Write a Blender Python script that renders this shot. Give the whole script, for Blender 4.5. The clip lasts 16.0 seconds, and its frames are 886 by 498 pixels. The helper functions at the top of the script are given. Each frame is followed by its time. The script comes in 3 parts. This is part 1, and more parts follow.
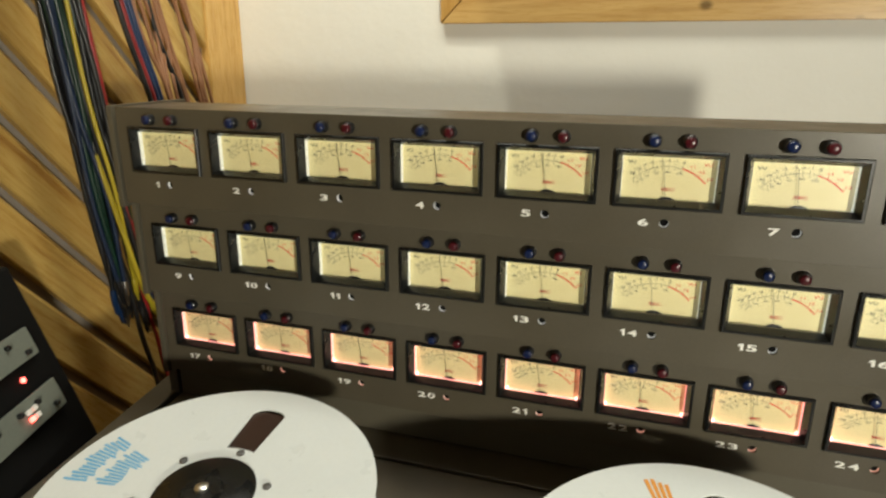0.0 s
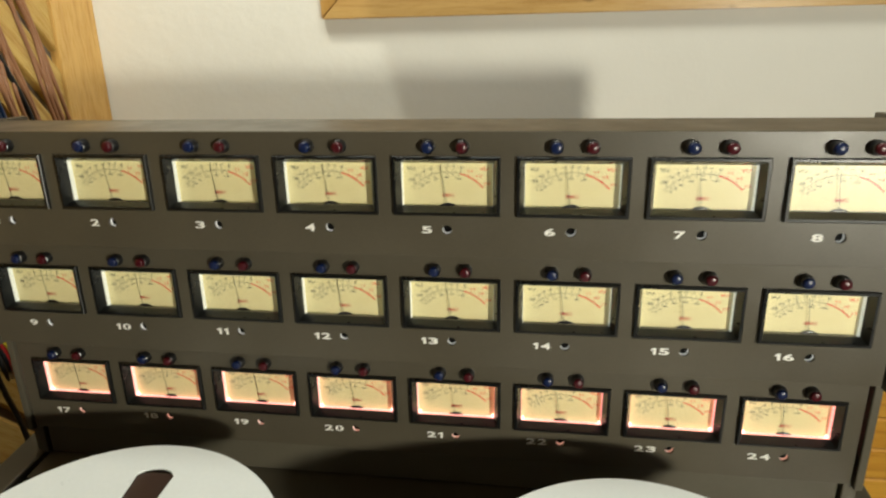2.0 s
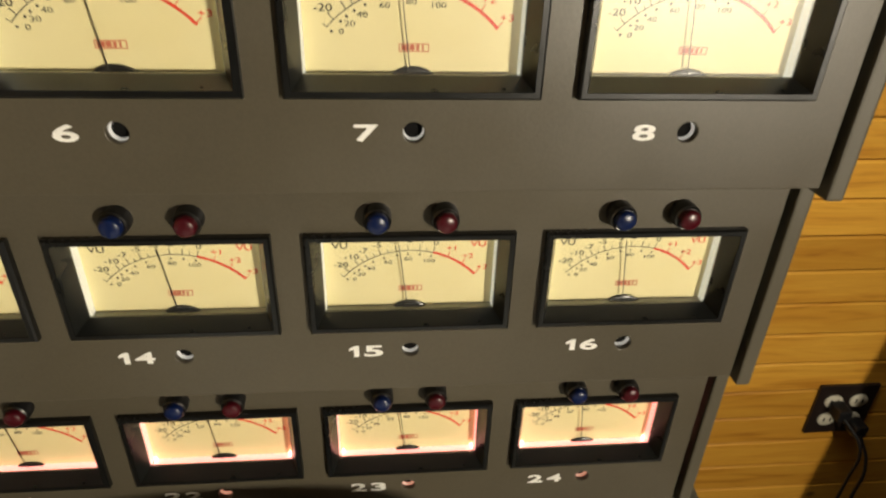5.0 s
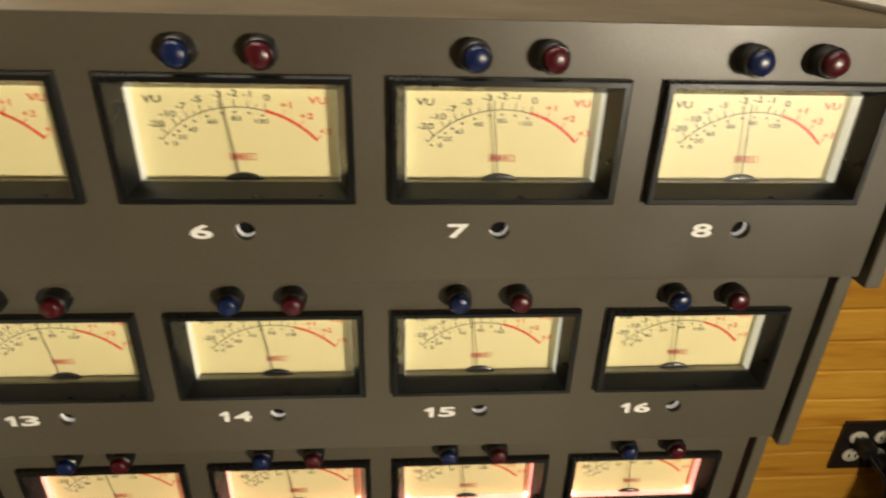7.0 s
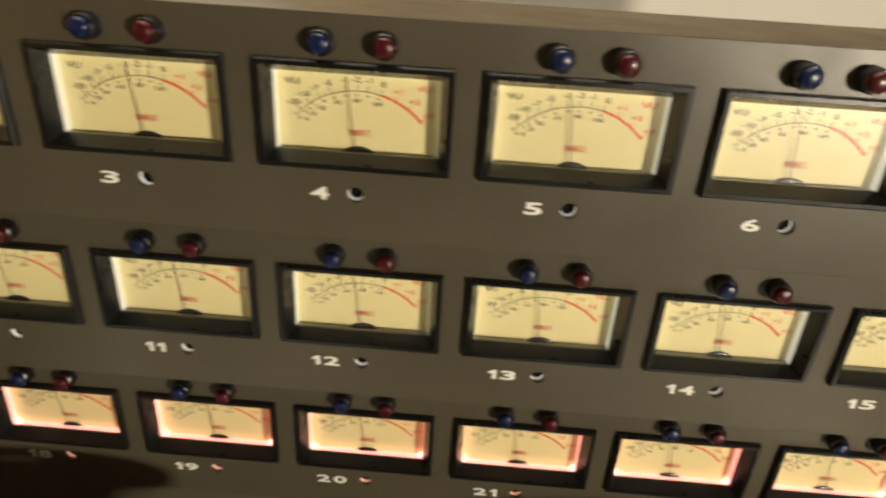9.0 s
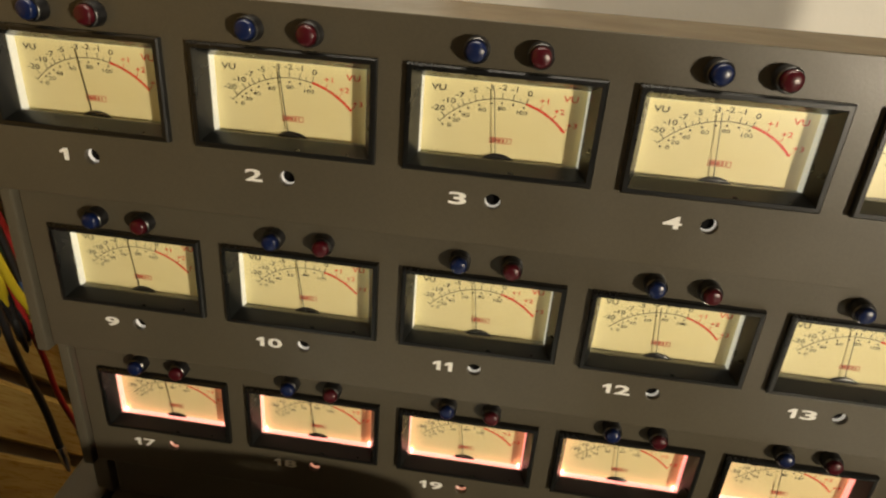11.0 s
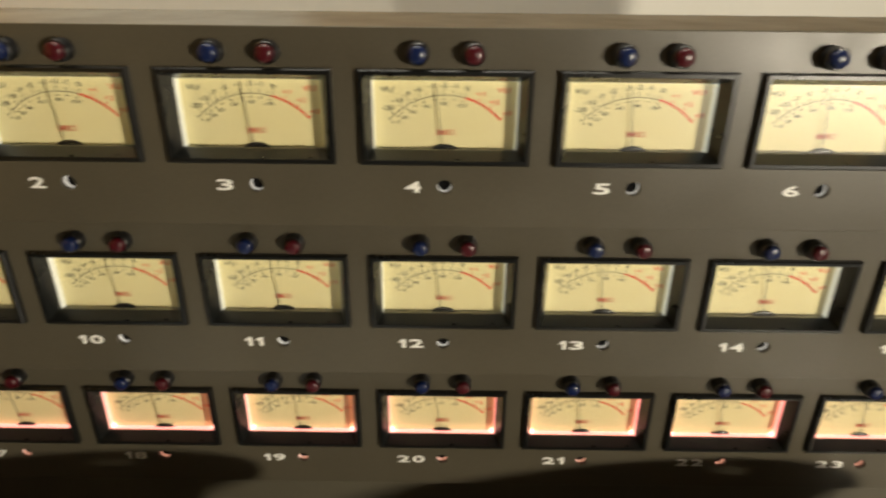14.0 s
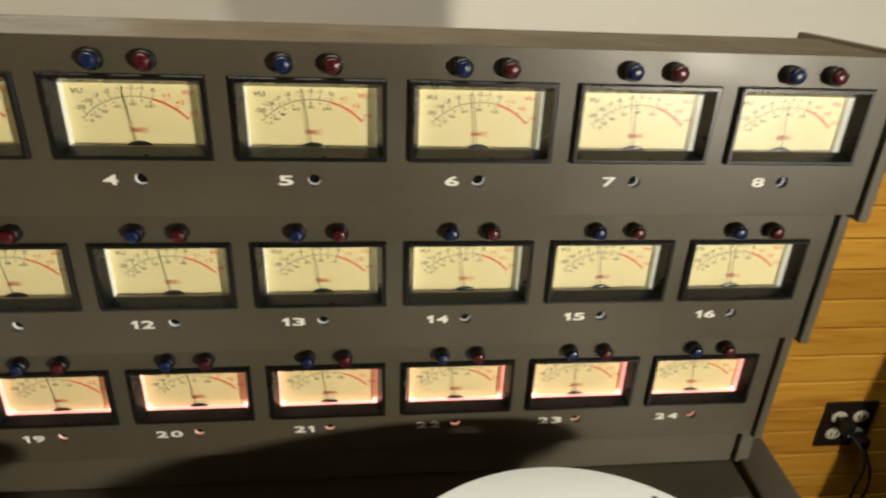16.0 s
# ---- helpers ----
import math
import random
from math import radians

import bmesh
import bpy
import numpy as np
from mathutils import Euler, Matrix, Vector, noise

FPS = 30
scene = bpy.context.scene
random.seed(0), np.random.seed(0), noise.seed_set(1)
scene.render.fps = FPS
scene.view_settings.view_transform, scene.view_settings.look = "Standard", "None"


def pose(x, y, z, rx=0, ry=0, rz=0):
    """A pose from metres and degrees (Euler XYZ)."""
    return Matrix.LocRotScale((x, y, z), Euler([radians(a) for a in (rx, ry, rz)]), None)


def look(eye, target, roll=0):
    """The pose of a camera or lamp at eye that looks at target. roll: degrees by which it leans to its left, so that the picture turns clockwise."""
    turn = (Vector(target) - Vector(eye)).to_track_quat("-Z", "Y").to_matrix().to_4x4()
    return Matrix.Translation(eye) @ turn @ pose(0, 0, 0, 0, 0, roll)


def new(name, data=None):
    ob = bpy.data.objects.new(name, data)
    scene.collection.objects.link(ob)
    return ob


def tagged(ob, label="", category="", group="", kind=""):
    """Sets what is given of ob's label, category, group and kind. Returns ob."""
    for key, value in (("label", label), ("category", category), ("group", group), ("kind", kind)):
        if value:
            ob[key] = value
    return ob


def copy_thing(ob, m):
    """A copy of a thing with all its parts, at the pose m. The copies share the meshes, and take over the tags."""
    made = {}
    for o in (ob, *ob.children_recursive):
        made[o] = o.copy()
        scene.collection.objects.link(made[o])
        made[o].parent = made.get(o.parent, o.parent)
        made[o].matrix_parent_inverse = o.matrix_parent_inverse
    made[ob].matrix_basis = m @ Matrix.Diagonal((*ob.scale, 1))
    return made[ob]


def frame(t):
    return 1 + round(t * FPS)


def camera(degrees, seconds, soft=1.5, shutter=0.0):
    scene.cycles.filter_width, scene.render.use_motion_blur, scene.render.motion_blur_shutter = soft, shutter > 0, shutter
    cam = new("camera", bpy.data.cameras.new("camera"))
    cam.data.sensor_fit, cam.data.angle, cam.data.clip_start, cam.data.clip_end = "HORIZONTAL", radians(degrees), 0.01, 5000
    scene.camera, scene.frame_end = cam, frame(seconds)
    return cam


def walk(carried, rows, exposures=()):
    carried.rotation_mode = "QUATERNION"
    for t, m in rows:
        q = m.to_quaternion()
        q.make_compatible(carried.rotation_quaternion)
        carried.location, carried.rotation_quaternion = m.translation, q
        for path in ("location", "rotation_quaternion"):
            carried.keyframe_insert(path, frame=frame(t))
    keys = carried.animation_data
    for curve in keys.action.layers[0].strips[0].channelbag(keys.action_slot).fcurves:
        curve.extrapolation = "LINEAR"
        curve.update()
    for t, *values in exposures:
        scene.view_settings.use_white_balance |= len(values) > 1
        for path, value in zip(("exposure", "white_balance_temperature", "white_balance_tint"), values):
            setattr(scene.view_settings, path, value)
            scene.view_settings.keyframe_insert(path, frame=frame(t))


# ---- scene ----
PATH = [
    (0.0, 0.1228, -0.5071, 1.3232, 17.82, -16.80, 0.26),
    (0.5, 0.1213, -0.4940, 1.3306, 15.89, -15.98, 0.65),
    (1.0, 0.1231, -0.4927, 1.3264, 14.26, -15.38, 0.32),
    (1.5, 0.1524, -0.4715, 1.3291, 11.93, -16.26, -2.19),
    (2.0, 0.1129, -0.4609, 1.3345, 8.65, -17.79, -1.18),
    (2.5, 0.0760, -0.4400, 1.3309, 5.10, -21.14, -0.19),
    (3.0, 0.1398, -0.4265, 1.2915, -1.59, -21.85, -1.74),
    (3.5, 0.1897, -0.3673, 1.2839, -5.45, -22.17, -0.35),
    (3.7, 0.2055, -0.3269, 1.2859, -5.51, -22.70, 0.77),
    (5.8, 0.2208, -0.1910, 1.2619, -6.11, -31.79, 2.18),
    (6.0, 0.2193, -0.1918, 1.2663, -6.06, -31.39, 2.13),
    (6.5, 0.2150, -0.1991, 1.2883, -5.57, -30.00, 1.85),
    (7.0, 0.1929, -0.2100, 1.3040, -4.48, -27.89, 1.85),
    (7.5, 0.1517, -0.2144, 1.2974, -3.52, -26.93, 1.87),
    (8.0, 0.1008, -0.2225, 1.2969, -2.13, -26.95, 2.42),
    (8.5, 0.0478, -0.2412, 1.3030, -1.06, -27.18, 3.73),
    (9.0, 0.0006, -0.2552, 1.3051, 1.62, -26.57, 3.70),
    (9.5, -0.0508, -0.2679, 1.3058, 3.27, -25.37, 4.24),
    (10.0, -0.0966, -0.2650, 1.3025, 4.63, -25.26, 4.41),
    (10.2, -0.1130, -0.2648, 1.3006, 4.87, -25.18, 4.44),
    (12.3, -0.1402, -0.2540, 1.3018, 5.93, -26.83, 4.38),
    (12.5, -0.1319, -0.2582, 1.2985, 6.53, -26.17, 3.92),
    (13.0, -0.1193, -0.2680, 1.2993, 6.30, -26.29, 2.92),
    (13.5, -0.0929, -0.2855, 1.2961, 5.07, -25.67, 1.52),
    (14.0, -0.0451, -0.2969, 1.3041, 0.25, -24.83, 0.58),
    (14.5, -0.0185, -0.2981, 1.3031, -2.27, -24.54, 0.88),
    (15.0, 0.0064, -0.3037, 1.3053, -4.56, -24.58, 0.56),
    (15.5, 0.0343, -0.3202, 1.3096, -6.83, -25.16, 0.46),
    (16.0, 0.0781, -0.3421, 1.3196, -6.88, -25.19, 2.52),
]

cam = camera(69.26, 16.0, soft=2.2, shutter=0.5)


def camera_pose(x, y, z, yaw, pitch, roll):
    yw, pt = radians(yaw), radians(pitch)
    ahead = Vector((-math.sin(yw) * math.cos(pt), math.cos(yw) * math.cos(pt), math.sin(pt)))
    return look((x, y, z), Vector((x, y, z)) + ahead, roll)


walk(cam, [(t, camera_pose(*row)) for t, *row in PATH],
     [(0.0, 0.0, 6200, 5), (2.5, 0.0, 6100, 4), (3.5, 0.0, 6350, 8), (6.0, 0.0, 6800, 10), (13.0, 0.0, 7080, 11), (14.5, 0.0, 6450, 8), (16.0, 0.0, 6400, 8)])

# ---- light ----
world = bpy.data.worlds.new("room_air")
scene.world = world
world.use_nodes = True
world.node_tree.nodes["Background"].inputs[0].default_value = (1.0, 0.9, 0.75, 1)
world.node_tree.nodes["Background"].inputs[1].default_value = 0.25
scene.view_settings.exposure = 0.0


BACK_WALL = 0.602


def area_lamp(name, eye, target, wide, deep, power, colour):
    data = bpy.data.lights.new(name, "AREA")
    data.shape, data.size, data.size_y, data.energy, data.color = "ELLIPSE", wide, deep, power, colour
    ob = new(name, data)
    ob.matrix_world = look(eye, target)
    return ob


area_lamp("work_lamp", (0.98, -1.4, 1.228), (-0.4, 0.3, 1.2), 0.12, 0.12, 25.5, (1.0, 0.9, 0.72))
area_lamp("ceiling_lamp", (-0.05, 0.1, 2.4), (-0.05, 0.101, 1.2), 1.3, 0.34, 14.5, (1.0, 0.94, 0.8))


def spot_lamp(name, eye, target, degrees, power, colour):
    data = bpy.data.lights.new(name, "SPOT")
    data.spot_size, data.spot_blend, data.shadow_soft_size = radians(degrees), 0.04, 0.012
    data.energy, data.color = power, colour
    ob = new(name, data)
    ob.matrix_world = look(eye, target)
    return ob


# a ceiling spotlight washing the corner of the back wall
spot_lamp("corner_spot", (-0.42, 0.25, 2.36), (-0.62, BACK_WALL, 1.1), 47, 30, (1.0, 0.93, 0.76))


# ---- materials ----
class Nodes:
    def __init__(self, name, rough=0.5, metal=0.0):
        self.mat = bpy.data.materials.new(name)
        self.mat.use_nodes = True
        self.tree = self.mat.node_tree
        self.bsdf = self.tree.nodes["Principled BSDF"]
        self.bsdf.inputs["Roughness"].default_value = rough
        self.bsdf.inputs["Metallic"].default_value = metal
        coord = self.add("ShaderNodeTexCoord")
        self.obj = coord.outputs["Object"]

    def add(self, kind, **values):
        node = self.tree.nodes.new(kind)
        for key, value in values.items():
            node.inputs[key].default_value = value
        return node

    def link(self, a, b):
        self.tree.links.new(a, b)

    def stretch(self, vec, scale, turn=(0, 0, 0)):
        m = self.add("ShaderNodeMapping", Scale=scale, Rotation=turn)
        self.link(vec, m.inputs["Vector"])
        return m.outputs[0]

    def noise(self, scale, vec=None, detail=4.0, rough=0.55, distort=0.0):
        n = self.add("ShaderNodeTexNoise", Scale=scale, Detail=detail, Roughness=rough, Distortion=distort)
        self.link(vec or self.obj, n.inputs["Vector"])
        return n.outputs["Fac"]

    def ramp(self, fac, *stops):
        r = self.add("ShaderNodeValToRGB")
        e = r.color_ramp.elements
        while len(e) < len(stops):
            e.new(0.5)
        for el, (pos, col) in zip(e, stops):
            el.position, el.color = pos, (*col, 1) if len(col) == 3 else col
        self.link(fac, r.inputs[0])
        return r.outputs[0]

    def mix(self, fac, a, b, mode="MIX"):
        m = self.tree.nodes.new("ShaderNodeMix")
        m.data_type, m.blend_type = "RGBA", mode
        for sock, v in ((m.inputs[0], fac), (m.inputs[6], a), (m.inputs[7], b)):
            if isinstance(v, bpy.types.NodeSocket):
                self.link(v, sock)
            else:
                sock.default_value = v if not isinstance(v, tuple) else (*v, 1)
        return m.outputs[2]

    def colour(self, c):
        if isinstance(c, tuple):
            self.bsdf.inputs["Base Color"].default_value = (*c, 1)
        else:
            self.link(c, self.bsdf.inputs["Base Color"])

    def bump(self, height, strength, distance=0.001):
        b = self.add("ShaderNodeBump", Strength=strength, Distance=distance)
        self.link(height, b.inputs["Height"])
        self.link(b.outputs[0], self.bsdf.inputs["Normal"])

    def rough(self, fac, lo, hi):
        self.link(self.ramp(fac, (0.3, (lo,) * 3), (0.7, (hi,) * 3)), self.bsdf.inputs["Roughness"])

    def random(self):
        return self.add("ShaderNodeObjectInfo").outputs["Random"]


def painted(name, base, rough=0.45, grain=900, bump=0.15, vary=0.18, spec=0.5):
    n = Nodes(name, rough)
    big, fine = n.noise(7, detail=5), n.noise(grain, detail=2)
    dark, light = tuple(c * (1 - vary) for c in base), tuple(c * (1 + vary) for c in base)
    n.colour(n.mix(0.25, n.ramp(big, (0.3, dark), (0.7, light)), n.ramp(fine, (0.35, dark), (0.65, light))))
    n.rough(n.noise(25), rough - 0.05, rough + 0.08)
    n.bump(fine, bump, 0.0003)
    n.bsdf.inputs["Specular IOR Level"].default_value = spec
    return n.mat


def plain(name, base, rough=0.5, metal=0.0):
    n = Nodes(name, rough, metal)
    n.colour(n.mix(n.noise(60), tuple(c * 0.85 for c in base), base))
    return n.mat


def wood(name, pale, mid, dark, axis=(1, 14, 14), shine=0.27):
    """Clear-lacquered pine: long grain, growth bands and a few knots."""
    n = Nodes(name, shine)
    shift = n.add("ShaderNodeVectorMath")
    shift.operation = "ADD"
    rnd = n.add("ShaderNodeCombineXYZ")
    r = n.random()
    mul = n.add("ShaderNodeMath")
    mul.operation, mul.inputs[1].default_value = "MULTIPLY", 37.0
    n.link(r, mul.inputs[0])
    for i in range(3):
        n.link(mul.outputs[0], rnd.inputs[i])
    n.link(n.obj, shift.inputs[0])
    n.link(rnd.outputs[0], shift.inputs[1])
    at = shift.outputs[0]
    warped = n.stretch(at, axis)
    bands = n.noise(3.2, warped, 3, 0.5, 1.6)
    fibre = n.noise(30, warped, 3, 0.7)
    grain = n.ramp(bands, (0.26, dark), (0.42, mid), (0.62, pale), (0.78, mid))
    col = n.mix(n.ramp(fibre, (0.35, (0.22,) * 3), (0.7, (0,) * 3)), grain, dark)
    vor = n.add("ShaderNodeTexVoronoi", Scale=1.0, Randomness=1.0)
    n.link(n.stretch(at, tuple(7.0 if a < 2 else 9.0 for a in axis)), vor.inputs["Vector"])
    knot = n.ramp(vor.outputs["Distance"], (0.035, (0.85,) * 3), (0.085, (0,) * 3))
    col = n.mix(knot, col, tuple(c * 0.35 for c in dark))
    tint = n.ramp(r, (0.0, (0.74, 0.68, 0.60)), (1.0, (1.12, 1.11, 1.10)))
    n.colour(n.mix(1.0, col, tint, "MULTIPLY"))
    n.rough(fibre, shine - 0.06, shine + 0.12)
    n.bump(fibre, 0.2, 0.0006)
    n.bsdf.inputs["Specular IOR Level"].default_value = 0.35
    return n.mat


M_PANEL = painted("panel_olive_grey_paint", (0.080, 0.0685, 0.047), 0.36)
M_DECK = painted("deck_olive_grey_paint", (0.09, 0.08, 0.057), 0.38)
M_BLACK = painted("bezel_black_plastic", (0.0035, 0.004, 0.004), 0.28, 700, 0.08, 0.15, 0.55)
M_DARK = plain("matt_black", (0.004, 0.004, 0.004), 0.8)
M_DARK.node_tree.nodes["Principled BSDF"].inputs["Specular IOR Level"].default_value = 0.15
M_WHITE_INK = plain("white_screen_ink", (0.95, 0.94, 0.9), 0.6)
M_INK = plain("black_scale_ink", (0.018, 0.015, 0.011), 0.7)
M_NEEDLE = plain("black_needle_paint", (0.02, 0.018, 0.015), 0.6)
M_PLATE_INK = plain("faded_red_ink", (0.6, 0.15, 0.08), 0.6)
M_RED_INK = plain("red_scale_ink", (0.80, 0.055, 0.02), 0.6)
M_METAL = plain("brushed_metal", (0.7, 0.68, 0.64), 0.3, 1.0)
M_RIM = plain("dark_chrome_rim", (0.12, 0.12, 0.12), 0.3, 1.0)
M_COLLAR = plain("black_collar_plastic", (0.008, 0.008, 0.009), 0.38)
M_BLUE_LENS = plain("blue_lamp_lens", (0.002, 0.010, 0.058), 0.3)
M_RED_LENS = plain("red_lamp_lens", (0.058, 0.0014, 0.006), 0.3)
M_REEL = painted("reel_white_enamel", (0.76, 0.79, 0.78), 0.3, 300, 0.05, 0.04)
M_TAPE = plain("brown_tape_pack", (0.045, 0.022, 0.014), 0.3)
M_PINE = wood("wainscot_pine", (0.83, 0.46, 0.068), (0.74, 0.375, 0.05), (0.50, 0.215, 0.025), shine=0.34)
M_PINE_DARK = wood("dark_strip_pine", (0.52, 0.25, 0.035), (0.46, 0.21, 0.028), (0.33, 0.13, 0.015), shine=0.4)
M_PINE_PALE = wood("pale_casing_pine", (0.68, 0.47, 0.19), (0.60, 0.40, 0.15), (0.44, 0.26, 0.08))
M_RAIL = wood("rail_pine", (0.92, 0.68, 0.27), (0.86, 0.61, 0.22), (0.72, 0.46, 0.14))
M_PINE_UP = wood("upright_pine", (0.66, 0.43, 0.15), (0.58, 0.36, 0.11), (0.40, 0.20, 0.05), (14, 14, 1))
M_SLAT = wood("slat_pine", (0.53, 0.375, 0.12), (0.46, 0.30, 0.085), (0.31, 0.165, 0.04))
M_BACKING = painted("grey_felt_backing", (0.27, 0.24, 0.21), 0.9, 300, 0.4)


def plaster():
    n = Nodes("white_plaster", 0.75)
    lumps = n.noise(28, detail=6, rough=0.6)
    n.colour(n.ramp(n.noise(2.5), (0.3, (0.70, 0.68, 0.62)), (0.7, (0.77, 0.75, 0.69))))
    n.bump(lumps, 0.35, 0.004)
    return n.mat


def dial_card():
    n = Nodes("cream_dial_card", 0.6)
    n.colour(n.ramp(n.noise(40), (0.3, (0.80, 0.71, 0.37)), (0.7, (0.85, 0.765, 0.425))))
    return n.mat


def clear(name):
    n = Nodes(name, 0.03)
    t = n.tree
    mixer, see, gloss = (n.add(k) for k in ("ShaderNodeMixShader", "ShaderNodeBsdfTransparent", "ShaderNodeBsdfGlossy"))
    gloss.inputs["Roughness"].default_value = 0.36
    lean = n.add("ShaderNodeLayerWeight", Blend=0.5)
    power = n.add("ShaderNodeMath")
    power.operation, power.inputs[1].default_value = "POWER", 5.0
    n.link(lean.outputs["Facing"], power.inputs[0])
    span = n.add("ShaderNodeMapRange")
    span.inputs["To Min"].default_value, span.inputs["To Max"].default_value = 0.034, 1.0
    n.link(power.outputs[0], span.inputs["Value"])
    n.link(span.outputs[0], mixer.inputs[0])
    n.link(see.outputs[0], mixer.inputs[1])
    n.link(gloss.outputs[0], mixer.inputs[2])
    t.links.new(mixer.outputs[0], t.nodes["Material Output"].inputs[0])
    return n.mat


def glow(name, colour, strength):
    n = Nodes(name, 0.5)
    n.bsdf.inputs["Emission Color"].default_value = (*colour, 1)
    n.bsdf.inputs["Emission Strength"].default_value = strength
    return n.mat


M_WALL = plaster()
M_UNSEEN = painted("dark_unseen_surface", (0.10, 0.08, 0.06), 0.9, 250, 0.4)
M_CARD = dial_card()
M_PANE = clear("clear_meter_window")
M_FILL_BAR = glow("pink_fill_bar", (1.0, 0.30, 0.28), 1.6)
M_BULB = glow("warm_pilot_bulb", (1.0, 0.45, 0.36), 6)
# socket plastic emits faintly, in place of light from behind the panel
M_SOCKET = glow("pale_socket_glow", (1.0, 0.95, 0.85), 0.3)
M_SOCKET_PINK = glow("pink_socket_glow", (1.0, 0.4, 0.26), 0.5)


# ---- mesh helpers ----
def part(name, bm, material, parent=None, label=""):
    """Links a bmesh, or a ready mesh, as one object."""
    if isinstance(bm, bmesh.types.BMesh):
        mesh = bpy.data.meshes.new(name)
        bm.to_mesh(mesh)
        bm.free()
    else:
        mesh = bm
    mesh.materials.clear()
    mesh.materials.append(material)
    ob = new(name, mesh)
    if parent:
        ob.parent = parent
    return tagged(ob, label)


def thing(name, label, category, group="", at=None):
    ob = new(name)
    ob.empty_display_size = 0.02
    if at:
        ob.matrix_basis = at
    return tagged(ob, label, category, group)


def box_into(bm, x0, x1, y0, y1, z0, z1, bevel=0.0, m=None):
    made = bmesh.ops.create_cube(bm, size=1, matrix=Matrix.LocRotScale(((x0 + x1) / 2, (y0 + y1) / 2, (z0 + z1) / 2), None, (x1 - x0, y1 - y0, z1 - z0)))
    verts = made["verts"]
    if bevel:
        edges = list({e for v in verts for e in v.link_edges})
        res = bmesh.ops.bevel(bm, geom=edges, offset=bevel, segments=2, affect="EDGES", profile=0.6)
        verts = list({v for f in res["faces"] for v in f.verts} | {v for v in verts if v.is_valid})
    if m:
        bmesh.ops.transform(bm, matrix=m, verts=verts)
    return bm


def box(x0, x1, y0, y1, z0, z1, bevel=0.0):
    return box_into(bmesh.new(), x0, x1, y0, y1, z0, z1, bevel)


def smooth(mesh, degrees=40):
    for p in mesh.polygons:
        p.use_smooth = True
    mesh.set_sharp_from_angle(angle=radians(degrees))
    return mesh


def spun(profile, steps=32):
    """A turned body about z from (radius, height) pairs."""
    bm = bmesh.new()
    rings = []
    for r, h in profile:
        rings.append([bm.verts.new((r * math.cos(a), r * math.sin(a), h)) for a in (2 * math.pi * i / steps for i in range(steps))])
    for a, b in zip(rings, rings[1:]):
        for i in range(steps):
            bm.faces.new((a[i], a[(i + 1) % steps], b[(i + 1) % steps], b[i]))
    bm.faces.new(rings[-1])
    bm.faces.new(list(reversed(rings[0])))
    mesh = bpy.data.meshes.new("turned")
    bm.to_mesh(mesh)
    bm.free()
    return smooth(mesh)


def sheet(outlines, half, bevel=0.0):
    """A flat plate in xy with holes, from closed outlines; half its thickness to both sides."""
    cu = bpy.data.curves.new("sheet", "CURVE")
    cu.dimensions, cu.fill_mode, cu.extrude, cu.bevel_depth, cu.bevel_resolution = "2D", "BOTH", half, bevel, 1
    cu.offset = -bevel
    for pts in outlines:
        s = cu.splines.new("POLY")
        s.points.add(len(pts) - 1)
        for p, (x, y) in zip(s.points, pts):
            p.co = (x, y, 0, 1)
        s.use_cyclic_u = True
    return to_mesh(cu)


def to_mesh(curve):
    ob = bpy.data.objects.new("tmp", curve)
    scene.collection.objects.link(ob)
    bpy.context.view_layer.update()
    mesh = bpy.data.meshes.new_from_object(ob.evaluated_get(bpy.context.evaluated_depsgraph_get()))
    bm = bmesh.new()
    bm.from_mesh(mesh)
    bmesh.ops.remove_doubles(bm, verts=bm.verts, dist=1e-6)
    bm.to_mesh(mesh)
    bm.free()
    bpy.data.objects.remove(ob)
    bpy.data.curves.remove(curve)
    return mesh


def rect(x0, x1, y0, y1):
    return [(x0, y0), (x1, y0), (x1, y1), (x0, y1)]


def ring(cx, cy, r, n=24):
    return [(cx + r * math.cos(2 * math.pi * i / n), cy + r * math.sin(2 * math.pi * i / n)) for i in range(n)]


UPRIGHT = pose(0, 0, 0, 90)   # turns the xy plane up into xz, facing -y


def letters(body, size, wide=1.0, thick=0.00012, align="CENTER", bold=0.0, spacing=1.0):
    cu = bpy.data.curves.new("letters", "FONT")
    cu.body, cu.size, cu.extrude, cu.align_x, cu.align_y, cu.offset = body, size, thick, align, "CENTER", bold
    cu.resolution_u = 3
    cu.space_character = spacing
    mesh = to_mesh(cu)
    mesh.transform(Matrix.Diagonal((wide, 1, 1, 1)))
    return mesh


def joined(meshes):
    bm = bmesh.new()
    for m in meshes:
        bm.from_mesh(m)
        bpy.data.meshes.remove(m)
    return bm


def cable(points, radius, name="cable"):
    cu = bpy.data.curves.new(name, "CURVE")
    cu.dimensions, cu.bevel_depth, cu.bevel_resolution, cu.resolution_u, cu.use_fill_caps = "3D", radius, 2, 6, True
    s = cu.splines.new("BEZIER")
    s.bezier_points.add(len(points) - 1)
    for p, co in zip(s.bezier_points, points):
        p.co, p.handle_left_type, p.handle_right_type = co, "AUTO", "AUTO"
    return smooth(to_mesh(cu), 60)


# ---- the room ----
BACK, LEFT, RIGHT, FRONT, TOP = BACK_WALL, -0.657, 2.3, -2.6, 2.45
CAP = 1.2 - 0.074


def structure(name, bm, material, label, parent=None):
    return tagged(part(name, bm, material, parent), label, kind="structure")


